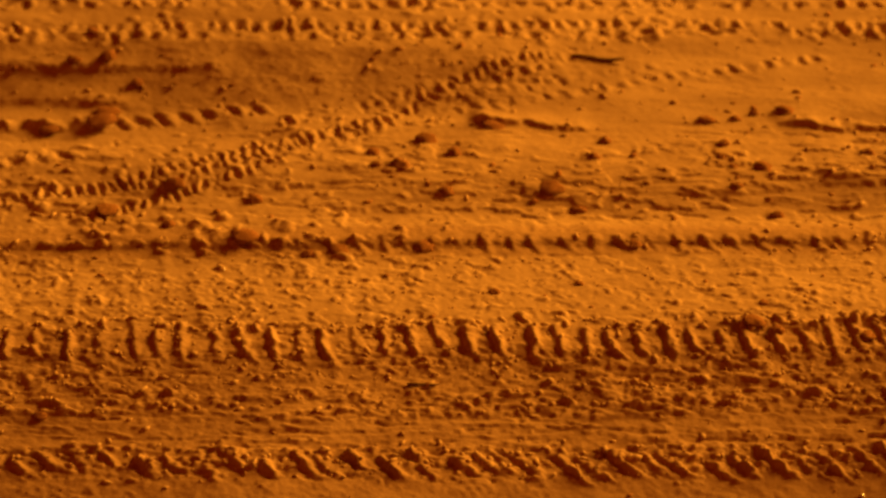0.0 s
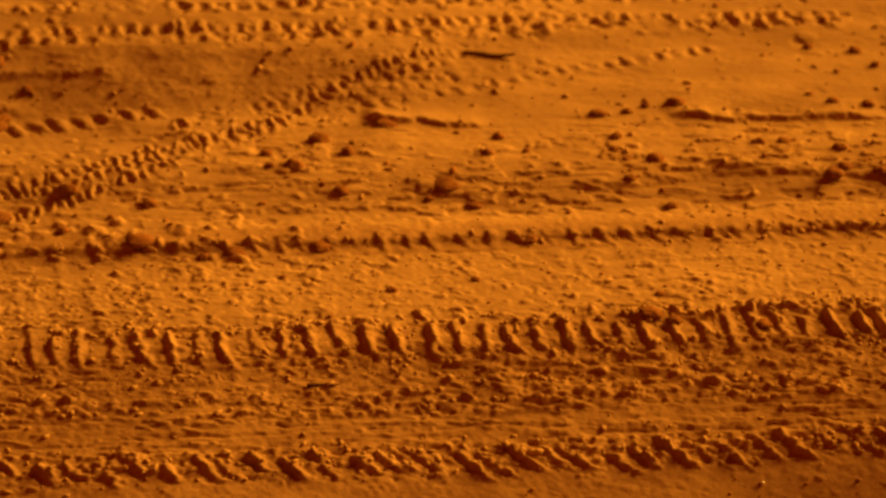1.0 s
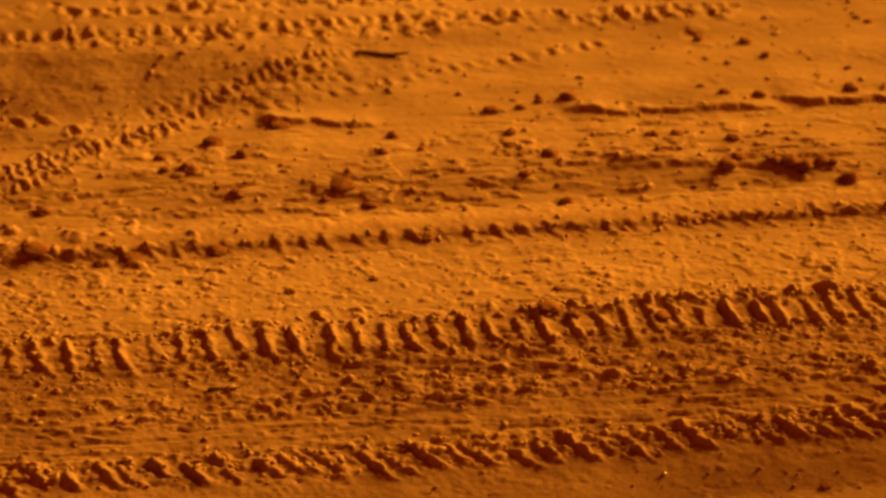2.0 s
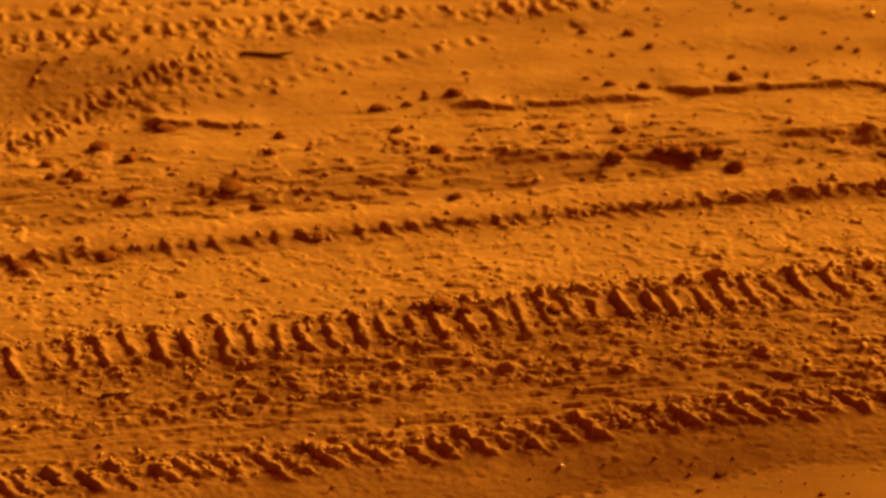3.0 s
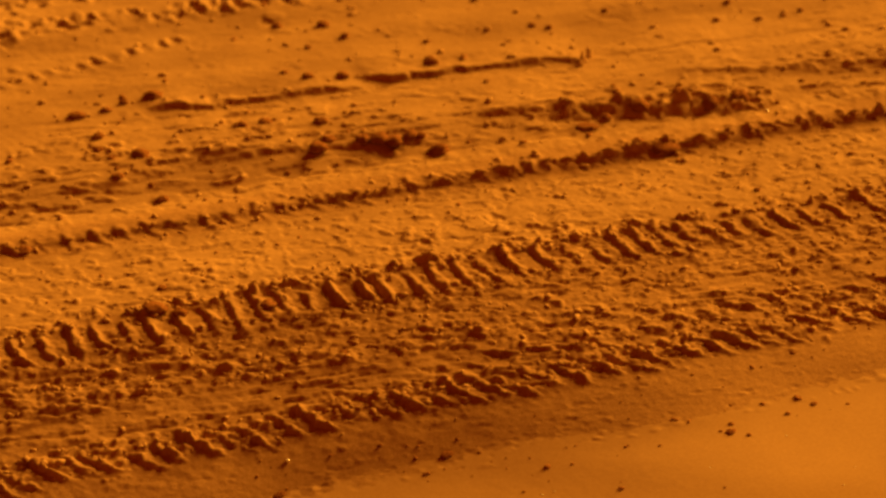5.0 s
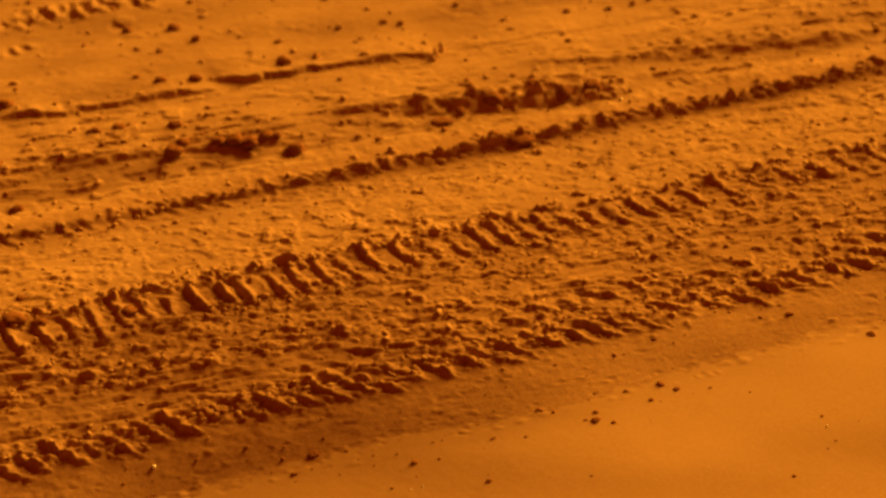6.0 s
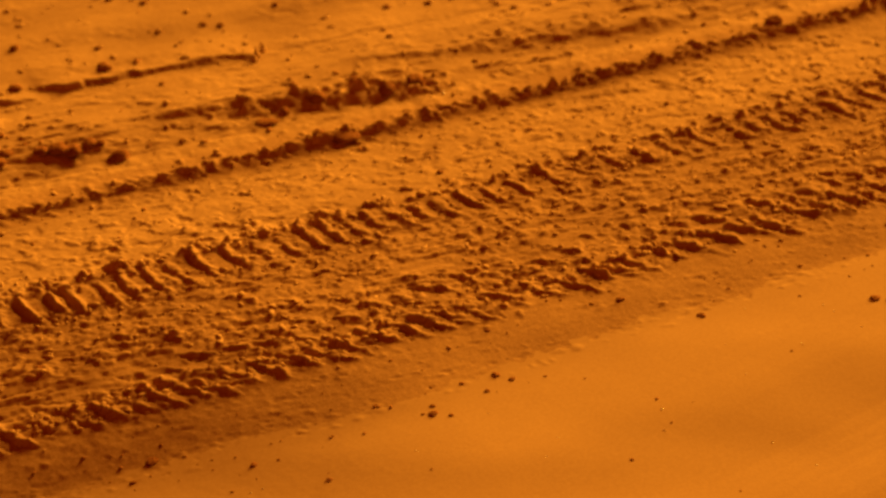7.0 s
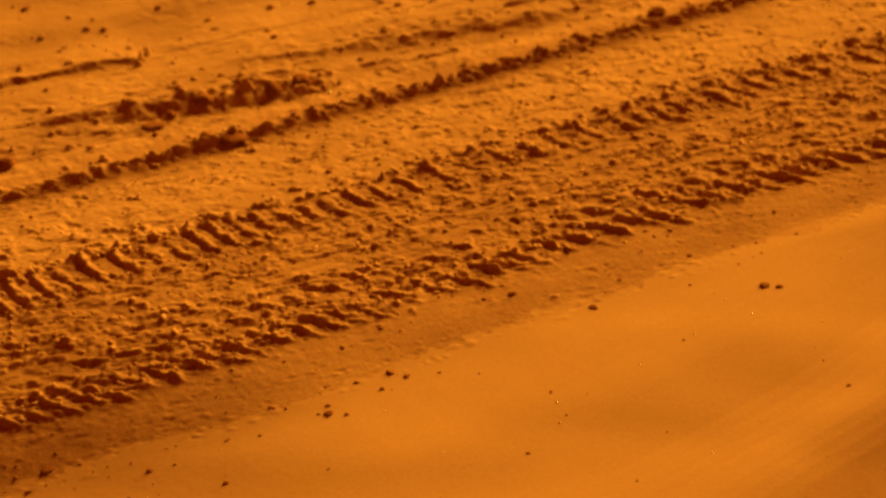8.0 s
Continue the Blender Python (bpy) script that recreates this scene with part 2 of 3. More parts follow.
for x in np.arange(0.64, 1.75, 0.037):
    y = float(line_near(x)) + 0.047 + rng.normal(0, 0.006)
    stamp(x + rng.normal(0, 0.004), y, 0.006, rng.uniform(0.014, 0.024), 48 + rng.normal(0, 6), -0.0038 * rng.random(), 0.8)
    stamp(x + 0.010, y + 0.004, 0.006, rng.uniform(0.016, 0.028), 48 + rng.normal(0, 6), 0.0036 * rng.random(), 0.9)
# the second track: short lugs cut into the crest, thick clumps further along
x = -0.30
while x < 2.1:
    y, k = float(line_far(x)), rng.uniform(0.4, 1.2) * (1 - 0.55 * float(smooth(0.50, 0.72, x)))
    lug(x, y - 0.010, rng.uniform(0.020, 0.028), 16 + rng.normal(0, 6), (0.0012 + 0.0010 * float(smooth(0.5, 0.8, x))) * k, 0.0025 * k, rng.uniform(0.0, 0.012), 0.010, 0.012)
    heap = float(smooth(0.7, 1.0, x))
    for _ in range(8 if x > 0.62 else 0):
        stamp(x + rng.normal(0, 0.012), y + rng.normal(0.001, 0.009), rng.uniform(0.005, 0.011), rng.uniform(0.004, 0.008), rng.uniform(-40, 40), (0.0016 + 0.0022 * heap) * rng.uniform(0.4, 1.2), 0.8)
    x += rng.normal(0.033, 0.003)
# lumps where the narrow track meets the second track
for _ in range(70):
    stamp(rng.uniform(-0.45, -0.05), 2.603 + rng.normal(0, 0.024), rng.uniform(0.006, 0.014), rng.uniform(0.005, 0.010), rng.uniform(-30, 30), rng.uniform(0.001, 0.005), 0.8)
# clumps thrown up along the far edge of the main track
for _ in range(260):
    x = rng.uniform(0.33, 2.1) if rng.random() < 0.8 else rng.uniform(-0.7, 0.4)
    stamp(x, float(line_mid(x)) + rng.normal(0.041, 0.009), rng.uniform(0.004, 0.011), rng.uniform(0.003, 0.008), rng.uniform(-30, 30), rng.uniform(0.0010, 0.0040), 0.8)
for _ in range(230):
    x = 0.35 + 0.62 * rng.random() ** 0.9
    stamp(x, float(line_mid(x)) + rng.normal(0.045, 0.007), rng.uniform(0.003, 0.007), rng.uniform(0.003, 0.005), rng.uniform(-40, 40), rng.uniform(0.0010, 0.0034), 0.8)

# scarps and cracks of the flat beyond
step_line([(0.045, 2.900, 1.3), (0.061, 2.889, 1.3), (0.098, 2.885, 0.9), (0.149, 2.876, 0.7), (0.193, 2.866, 0.4)], 0.0130, 0.030, 0.005, 0.015)
step_line([(0.447, 2.892, 0.7), (0.490, 2.889, 1.2), (0.527, 2.873, 0.6), (0.558, 2.877, 0.55), (0.628, 2.877, 0.65), (0.689, 2.873, 0.8), (0.73, 2.872, 0.5)], 0.0095, 0.030, 0.0040, 0.02)
step_line([(0.735, 2.902, 0.5), (0.763, 2.884, 1.25), (0.808, 2.877, 1.2), (0.863, 2.874, 1.0), (0.926, 2.869, 0.75), (0.99, 2.867, 0.6), (1.037, 2.862, 0.4)], 0.0110, 0.032, 0.0040, 0.012)
step_line([(1.04, 2.862), (1.21, 2.860), (1.39, 2.853), (1.6, 2.84)], 0.0023, 0.03, 0.004)
step_line([(0.86, 2.752), (0.97, 2.735), (1.03, 2.705), (1.09, 2.690), (1.20, 2.684, 0.8), (1.27, 2.680, 0.2)], 0.0110, 0.05, 0.014)
step_line([(1.16, 2.786), (1.26, 2.762), (1.37, 2.738), (1.50, 2.716), (1.62, 2.70)], 0.0080, 0.05, 0.013)
step_line([(0.47, 2.764), (0.53, 2.742), (0.63, 2.720), (0.80, 2.695)], 0.0040, 0.05, 0.010)
step_line([(-0.60, 2.884), (-0.52, 2.884), (-0.43, 2.891)], 0.0090, 0.05, 0.010)
step_line([(-0.62, 2.950), (-0.52, 2.945), (-0.41, 2.937)], 0.0058, 0.06, 0.012)
step_line([(-0.13, 2.680), (-0.09, 2.678), (-0.03, 2.673)], 0.0040, 0.03)
step_line([(0.25, 2.700), (0.36, 2.712), (0.50, 2.733), (0.58, 2.731)], 0.0034, 0.04)
step_line([(-0.70, 3.05), (-0.45, 3.045), (-0.30, 3.05)], 0.0069, 0.06, 0.012)
step_line([(0.615, 2.304), (0.66, 2.297), (0.69, 2.295)], 0.0034, 0.012, 0.003, 0.01)
step_line([(0.685, 2.300), (0.715, 2.297), (0.745, 2.296)], 0.0029, 0.012, 0.003, 0.01)


def heap(x, y, a, b, count, height, turn=0):
    """A loose heap of rounded lumps within an ellipse, over a low mound."""
    c, s = math.cos(radians(turn)), math.sin(radians(turn))
    stamp(x, y, a * 1.2, b * 1.2, turn, 0.30 * height, 1.3)
    for _ in range(count):
        u, v = a * rng.normal(0, 0.5), b * rng.normal(0, 0.5)
        r = rng.uniform(0.003, 0.0075)
        stamp(x + c * u - s * v, y + s * u + c * v, r * rng.uniform(1.3, 2.6), r, turn + rng.normal(0, 12), height * rng.uniform(0.10, 0.28), 0.9)


# heaps of lumps below the scarp and along the second track
for x, y, a, b, height, turn in ((1.050, 2.726, 0.030, 0.016, 0.008, -25), (1.105, 2.698, 0.050, 0.013, 0.010, -4), (1.175, 2.696, 0.045, 0.012, 0.010, 0),
                                 (1.180, 2.737, 0.040, 0.014, 0.007, 8), (1.345, 2.756, 0.050, 0.012, 0.007, -8), (1.350, 2.699, 0.050, 0.009, 0.006, 0),
                                 (0.984, 2.689, 0.034, 0.008, 0.007, 0), (0.651, 2.750, 0.016, 0.010, 0.005, 0), (0.700, 2.726, 0.032, 0.009, 0.005, -25),
                                 (0.755, 2.706, 0.025, 0.010, 0.007, -10), (0.785, 2.680, 0.024, 0.009, 0.006, 0), (0.624, 2.715, 0.018, 0.009, 0.007, 0)):
    heap(x, y, a, b, 14, 0.55 * height, turn)
for x, y, a, b, height in ((0.949, 2.600, 0.026, 0.013, 0.010), (1.001, 2.612, 0.024, 0.010, 0.008), (1.037, 2.622, 0.014, 0.011, 0.011), (1.070, 2.616, 0.024, 0.014, 0.011),
                           (1.134, 2.608, 0.035, 0.010, 0.007), (1.205, 2.604, 0.030, 0.010, 0.007), (0.849, 2.600, 0.028, 0.009, 0.007), (0.800, 2.598, 0.030, 0.008, 0.005),
                           (0.915, 2.590, 0.022, 0.008, 0.006), (-0.256, 2.618, 0.020, 0.012, 0.009), (-0.134, 2.588, 0.016, 0.009, 0.007), (-0.027, 2.598, 0.022, 0.009, 0.006),
                           (0.366, 2.421, 0.020, 0.009, 0.012), (0.425, 2.416, 0.035, 0.006, 0.009), (0.495, 2.402, 0.030, 0.008, 0.010)):
    heap(x, y, a, b, 7, 0.4 * height)
# a mound and lumps where the narrow tracks begin
for x, y, a, b, height in ((-0.458, 2.955, 0.036, 0.016, 0.011), (-0.458, 2.888, 0.030, 0.018, 0.012), (-0.525, 2.887, 0.024, 0.014, 0.010), (-0.575, 2.882, 0.018, 0.014, 0.010),
                           (-0.425, 2.668, 0.026, 0.014, 0.011), (-0.505, 2.680, 0.013, 0.009, 0.007), (-0.347, 2.733, 0.018, 0.009, 0.007), (-0.386, 2.692, 0.014, 0.011, 0.006)):
    heap(x, y, a, b, 7, height)


for _ in range(90):
    t = rng.random()
    stamp(0.95 + 0.30 * t, 2.735 - 0.05 * t + rng.normal(0, 0.012), rng.uniform(0.006, 0.014), rng.uniform(0.005, 0.010), rng.uniform(-20, 20), rng.uniform(0.001, 0.0045), 0.9)


# narrow knobbly tracks that cross the flat
def knob_row(points, pitch, a, b, lean, height, drift=0.003, uneven=0.6):
    px, py = [p[0] for p in points], [p[1] for p in points]
    x = px[0]
    while x < px[-1]:
        y, k = float(np.interp(x, px, py)), 1 + rng.uniform(-uneven, uneven)
        stamp(x + rng.normal(0, drift), y + rng.normal(0, drift), a, b, lean + rng.normal(0, 8), 0.62 * height * k, 1.1)
        stamp(x - pitch * 0.45, y - 0.002, a, b * 0.9, lean, -0.88 * height * k, 1.0)
        x += pitch * rng.normal(1, 0.08)


BIKE_A = [(-0.62, 2.668), (-0.495, 2.711), (-0.419, 2.735), (-0.351, 2.774), (-0.224, 2.830), (-0.13, 2.881), (-0.063, 2.916), (-0.019, 2.978), (0.059, 3.051), (0.14, 3.095)]
BIKE_B = [(0.0, 2.93), (0.088, 2.952), (0.164, 2.979), (0.242, 3.006), (0.322, 3.035), (0.416, 3.055), (0.53, 3.08)]
BIKE_C = [(-0.58, 2.785), (-0.513, 2.798), (-0.40, 2.899), (-0.341, 2.915), (-0.290, 2.930), (-0.20, 2.945)]
knob_row(BIKE_A, 0.0125, 0.0040, 0.015, 18, 0.0040, 0.002, 0.4)
knob_row([(-0.43, 2.645), (-0.344, 2.705), (-0.277, 2.749), (-0.205, 2.80)], 0.0125, 0.0042, 0.015, 18, 0.0040, 0.002, 0.4)
knob_row([(-0.45, 2.72), (-0.344, 2.745), (-0.277, 2.785), (-0.18, 2.845)], 0.0125, 0.0042, 0.012, 18, 0.0028, 0.002, 0.25)
knob_row([(-0.08, 2.955), (0.03, 3.01), (0.16, 3.06)], 0.02, 0.007, 0.012, 10, 0.0024)
knob_row(BIKE_B, 0.023, 0.008, 0.016, 25, 0.0019)
knob_row([(0.03, 2.975), (0.16, 3.02), (0.3, 3.06)], 0.023, 0.008, 0.014, 25, 0.0014)
knob_row([(-0.42, 2.895), (-0.341, 2.915), (-0.290, 2.930), (-0.215, 2.94)], 0.030, 0.008, 0.024, 38, 0.0047, 0.002, 0.3)
knob_row([(-0.57, 2.786), (-0.513, 2.798), (-0.46, 2.815)], 0.030, 0.008, 0.020, 38, 0.0036, 0.002, 0.3)
knob_row([(-0.70, 3.157), (-0.25, 3.175), (0.17, 3.178), (0.72, 3.168)], 0.021, 0.008, 0.016, 5, 0.0036, 0.007, 1.0)
knob_row([(-0.70, 3.135), (0.1, 3.15), (0.72, 3.15)], 0.031, 0.010, 0.014, -5, 0.0030, 0.008, 1.0)
knob_row([(-0.70, 3.24), (0.9, 3.24)], 0.027, 0.009, 0.014, 5, 0.0032, 0.008, 1.0)
for _ in range(420):
    stamp(rng.uniform(-0.72, 0.75), rng.choice([3.16, 3.25]) + rng.normal(0, 0.020), rng.uniform(0.006, 0.015), rng.uniform(0.006, 0.014), rng.uniform(-40, 40), rng.choice([-0.0034, 0.0030]) * rng.random(), 0.8)


for _ in range(330):
    t = rng.random()
    stamp(-0.22 + 0.40 * t + rng.normal(0, 0.012), 2.84 + 0.25 * t + rng.normal(0, 0.034), rng.uniform(0.004, 0.009), rng.uniform(0.004, 0.012), rng.uniform(0, 40), rng.uniform(-0.0024, 0.0020), 1.0)
for _ in range(220):
    t = rng.random()
    stamp(-0.66 + 0.46 * t, 2.66 + 0.14 * t + rng.normal(0, 0.05), rng.uniform(0.004, 0.009), rng.uniform(0.004, 0.010), rng.uniform(0, 40), rng.uniform(-0.0026, 0.0024), 1.0)


def crumbs(count, where, small, large, height, wide=1.5):
    for _ in range(count):
        x = rng.uniform(-0.72, 2.12)
        y = float(where(x))
        if noise2(x, y, 0.07, 0.03, 40) < rng.uniform(-0.5, 0.1):
            continue
        r = small + (large - small) * rng.random() ** 2.2
        stamp(x, y, r * rng.uniform(0.9, wide), r, rng.uniform(-25, 25), height * r * rng.uniform(0.5, 1.3), rng.uniform(0.5, 1.0))


def rut_place(x):
    """A place across the rut; a smooth streaky strip beside the near lugs stays almost bare."""
    f = rng.random()
    if x < 0.72 and 0.15 < f < 0.42 and rng.random() < 0.8:
        f = 0.42 + 0.5 * rng.random()
    return line_near(x) + 0.22 * f


crumbs(7500, rut_place, 0.0018, 0.0042, 0.36, 1.8)
crumbs(3190, rut_place, 0.0025, 0.0060, -0.15, 2.0)
crumbs(1700, lambda x: line_near(x) + rng.normal(0.0, 0.022), 0.0022, 0.0052, 0.24)
crumbs(1300, lambda x: line_mid(x) + rng.normal(0.0, 0.03), 0.0020, 0.0046, 0.22)
crumbs(2600, lambda x: line_mid(x) + rng.uniform(0.03, 0.20), 0.0018, 0.0054, 0.38, 1.9)
crumbs(1740, lambda x: line_mid(x) + rng.uniform(0.04, 0.19), 0.0025, 0.0055, -0.11, 2.0)
crumbs(600, lambda x: line_far(x) + rng.normal(0, 0.02), 0.0025, 0.0060, 0.26)
crumbs(4350, lambda x: line_far(x) + rng.uniform(0.03, 0.62), 0.003, 0.008, 0.09, 2.4)
crumbs(1450, lambda x: line_far(x) + rng.uniform(0.05, 0.22), 0.004, 0.009, 0.16, 2.4)
crumbs(870, lambda x: line_far(x) + rng.uniform(0.05, 0.45), 0.004, 0.009, -0.09, 2.6)
crumbs(1500, lambda x: line_near(x) - rng.uniform(0.02, 0.135), 0.0020, 0.0050, 0.17, 2.4)
crumbs(900, lambda x: line_near(x) - rng.uniform(0.02, 0.13), 0.0025, 0.0050, -0.17, 2.6)
crumbs(377, lambda x: line_near(x) - rng.uniform(0.03, 0.11), 0.004, 0.010, -0.05, 2.2)
for _ in range(420):
    x = rng.uniform(-0.7, 2.1)
    stamp(x, float(line_near(x)) + rng.uniform(0.01, 0.21), rng.uniform(0.010, 0.026), 0.0028, rng.normal(0, 9), rng.choice([-0.0022, 0.0016]), 0.8)
for _ in range(130):
    x = rng.uniform(-0.7, 0.8)
    stamp(x, float(line_near(x)) + rng.uniform(0.03, 0.10), rng.uniform(0.030, 0.090), rng.uniform(0.0030, 0.0055), rng.normal(0, 2.5), rng.choice([-0.0009, 0.0006]), 0.9)
# flat plates of crust with gaps between them, beside the smooth strip
for _ in range(420):
    x = rng.uniform(-0.6, 2.0)
    f = rng.normal(0.50, 0.07) if x < 0.72 else rng.uniform(0.15, 0.8)
    stamp(x, float(line_near(x)) + 0.23 * f, rng.uniform(0.005, 0.012), rng.uniform(0.003, 0.006), rng.normal(0, 14), 0.0021 * rng.uniform(0.6, 1.2), 0.4)
for _ in range(420):
    x = rng.uniform(-0.7, 2.1)
    stamp(x, float(line_far(x)) + rng.uniform(0.04, 0.30), rng.uniform(0.012, 0.035), 0.0045, rng.normal(0, 7), rng.choice([-0.0011, 0.0011]), 0.8)
for x, y, r in ((-0.18, 2.852, 0.016), (-0.137, 2.872, 0.016), (-0.25, 2.83, 0.012), (-0.205, 2.90, 0.012), (-0.50, 2.72, 0.014), (-0.09, 2.885, 0.013)):
    for k in range(14):
        a = math.radians(-40 + 260 * k / 13)
        stamp(x + r * 0.8 * math.cos(a), y + r * 1.3 * math.sin(a), 0.0055, 0.0065, 0, 0.0016, 1.0)
    stamp(x, y, r * 0.6, r, 0, -0.0035, 0.9)


def ground_height(x, y):
    """The height of the finished sheet at a place."""
    u, v = (x - X0) / STEP, (y - Y0) / STEP
    i, j = min(max(int(u), 0), len(fx) - 2), min(max(int(v), 0), len(fy) - 2)
    a, b = u - i, v - j
    return float((Z[j, i] * (1 - a) + Z[j, i + 1] * a) * (1 - b) + (Z[j + 1, i] * (1 - a) + Z[j + 1, i + 1] * a) * b)


def spot(x, y, up=0.0):
    """The place on the finished sheet, or so far above it."""
    k = float(level_factor(x, y))
    return x * k, y * k, ground_height(x, y) + up


edge = smooth(0.0, 0.06, np.minimum(np.minimum(GX - X0, fx[-1] - GX), np.minimum(GY - Y0, fy[-1] - GY)))
Z = Z * edge + (profile(GX, GY) + verge * swell(GX, GY)) * (1 - edge)
far_x, far_y = X0 - 0.05 * 1.55 ** np.arange(24), Y0 - 0.05 * 1.55 ** np.arange(24)
lines_x = np.concatenate([far_x[::-1], fx, fx[-1] + 0.05 * 1.55 ** np.arange(24)])
lines_y = np.concatenate([far_y[::-1], fy, fy[-1] + 0.05 * 1.55 ** np.arange(24)])
AX, AY = np.meshgrid(lines_x, lines_y)
# further off the tracks run out and the ground lies level, gently uneven
fade = smooth(0.3, Y0, AY) * (1 - smooth(fy[-1], 7.0, AY))
AZ = -0.02 + (profile(AX, AY) + 0.02) * fade
out = np.maximum(np.maximum(X0 - AX, AX - fx[-1]), np.maximum(Y0 - AY, AY - fy[-1]))
AZ += smooth(0.0, 0.5, out) * (0.010 * noise2(AX, AY, 0.9, 0.5, 80) + 0.004 * noise2(AX, AY, 0.27, 0.2, 81))
AZ += swell(AX, AY) * (1 - smooth(-0.15, -0.09, AY - line_near(AX)))
AZ[24:-24, 24:-24] = Z
shift = level_factor(AX, AY)
rows, cols = AZ.shape
corner = (np.arange(rows - 1)[:, None] * cols + np.arange(cols - 1)).ravel()
QUADS = np.stack([corner, corner + 1, corner + cols + 1, corner + cols], 1)
VERTS = np.stack([AX * shift, AY * shift, AZ], -1).reshape(-1, 3)
gy_, gx_ = np.gradient(AZ, lines_y, lines_x)
NORMALS = np.stack([-gx_, -gy_, np.ones_like(AZ)], -1).reshape(-1, 3)
NORMALS /= np.linalg.norm(NORMALS, axis=1, keepdims=True)
MID = np.stack([AX, AY], -1).reshape(-1, 2)[QUADS].mean(1)


def sheet(name, chosen, parent=None, material=SAND):
    """The chosen faces of the ground as one mesh; its shading runs on over the seams."""
    quads = QUADS[chosen]
    used, index = np.unique(quads, return_inverse=True)
    me = bpy.data.meshes.new(name)
    me.vertices.add(len(used))
    me.vertices.foreach_set("co", VERTS[used].astype(np.float32).ravel())
    me.loops.add(quads.size)
    me.loops.foreach_set("vertex_index", index.astype(np.int32).ravel())
    me.polygons.add(len(quads))
    me.polygons.foreach_set("loop_start", np.arange(0, quads.size, 4, dtype=np.int32))
    me.update(calc_edges=True)
    me.polygons.foreach_set("use_smooth", np.ones(len(quads), dtype=bool))
    me.normals_split_custom_set_from_vertices(NORMALS[used].astype(np.float32))
    me.materials.append(material)
    ob = new(name, me)
    ob.parent = parent
    return ob


def near_path(points, half):
    px, py = [p[0] for p in points], [p[1] for p in points]
    return (MID[:, 0] > px[0]) & (MID[:, 0] < px[-1]) & (np.abs(MID[:, 1] - np.interp(MID[:, 0], px, py)) < half)


inside = (MID[:, 0] > X0) & (MID[:, 0] < fx[-1])
lane = np.abs(MID[:, 0]) < 40
rag = 0.012 * noise2(MID[:, 0], MID[:, 1], 0.09, 0.05, 51) + 0.010 * noise2(MID[:, 0], MID[:, 1], 0.012, 0.008, 52)
main = lane & (MID[:, 1] + rag > line_near(MID[:, 0]) - 0.115) & (MID[:, 1] + 0.6 * rag < line_mid(MID[:, 0]) + 0.040)
second = lane & (np.abs(MID[:, 1] - line_far(MID[:, 0])) < 0.034)
verge_part = lane & ~main & (MID[:, 1] < line_near(MID[:, 0])) & (MID[:, 1] > -40)
bike_a = near_path(BIKE_A, 0.034) & ~second
bike_b = near_path(BIKE_B, 0.028) & ~bike_a
bike_c = near_path(BIKE_C, 0.028) & ~bike_a & ~bike_b
ground = tagged(sheet("ground", ~(main | second | bike_a | bike_b | bike_c | verge_part)),
                "loose sandy earth lane churned by tyres under orange light", "ground", kind="structure")


def nearest_lug(line, slots, half, lean):
    """For each face, the number of the lug print that it belongs to, or -1."""
    away = MID[:, 1] - line(MID[:, 0])
    close = np.flatnonzero(inside & (np.abs(away) < half))
    along = MID[close, 0] + math.tan(radians(lean)) * away[close]
    cuts = (np.array(slots)[1:] + np.array(slots)[:-1]) / 2
    number = np.full(len(MID), -1)
    number[close] = np.searchsorted(cuts, along)
    return number


def lug_prints(track, number, material):
    faces = np.flatnonzero(number >= 0)
    faces = faces[np.argsort(number[faces], kind="stable")]
    for piece in np.split(faces, np.flatnonzero(np.diff(number[faces])) + 1):
        sheet("lug_print", piece, track, material)


lugs_mid = np.where(main, nearest_lug(line_mid, SLOTS_MID, 0.038, 12), -1)
lugs_near = np.where(main, nearest_lug(line_near, SLOTS_NEAR, 0.032, 36), -1)
broad = tagged(sheet("tyre_track", main & (lugs_mid < 0) & (lugs_near < 0), ground, CRUMBLED), "broad tyre track with two rows of pressed lugs")
lug_prints(broad, lugs_mid, CRUMBLED)
lug_prints(broad, lugs_near, CRUMBLED)
for name, faces, label, material in (("tyre_track", second, "second tyre track with a clumpy raised edge", CRUMBLED),
                           ("narrow_track", bike_a, "narrow knobbly track crossing the flat", SAND),
                           ("narrow_track", bike_b, "faint narrow chevron track", SAND),
                           ("narrow_track", bike_c, "short run of slanting knobs", SAND),
                           ("verge", verge_part, "packed smooth sand beside the ruts", PACKED)):
    tagged(sheet(name, faces, ground, material), label)


# ---- clods and stones ----
def lump_mesh(name, seed, rugged=0.42, level=3):
    bm = bmesh.new()
    bmesh.ops.create_icosphere(bm, subdivisions=level, radius=1.0)
    off = Vector((seed * 7.1, seed * 3.3, seed * 5.7))
    for v in bm.verts:
        p = v.co.copy()
        k = 1 + rugged * noise.noise(p * 1.1 + off) + 0.5 * rugged * noise.noise(p * 2.7 + off) + 0.25 * rugged * noise.noise(p * 6 + off)
        v.co = p * k
        v.co.z *= 0.8
    for f in bm.faces:
        f.smooth = True
    me = bpy.data.meshes.new(name)
    bm.to_mesh(me)
    bm.free()
    return me


CLOD_SHAPES = [lump_mesh("clod", s) for s in range(9)]
for me in CLOD_SHAPES:
    me.materials.append(CLOD)


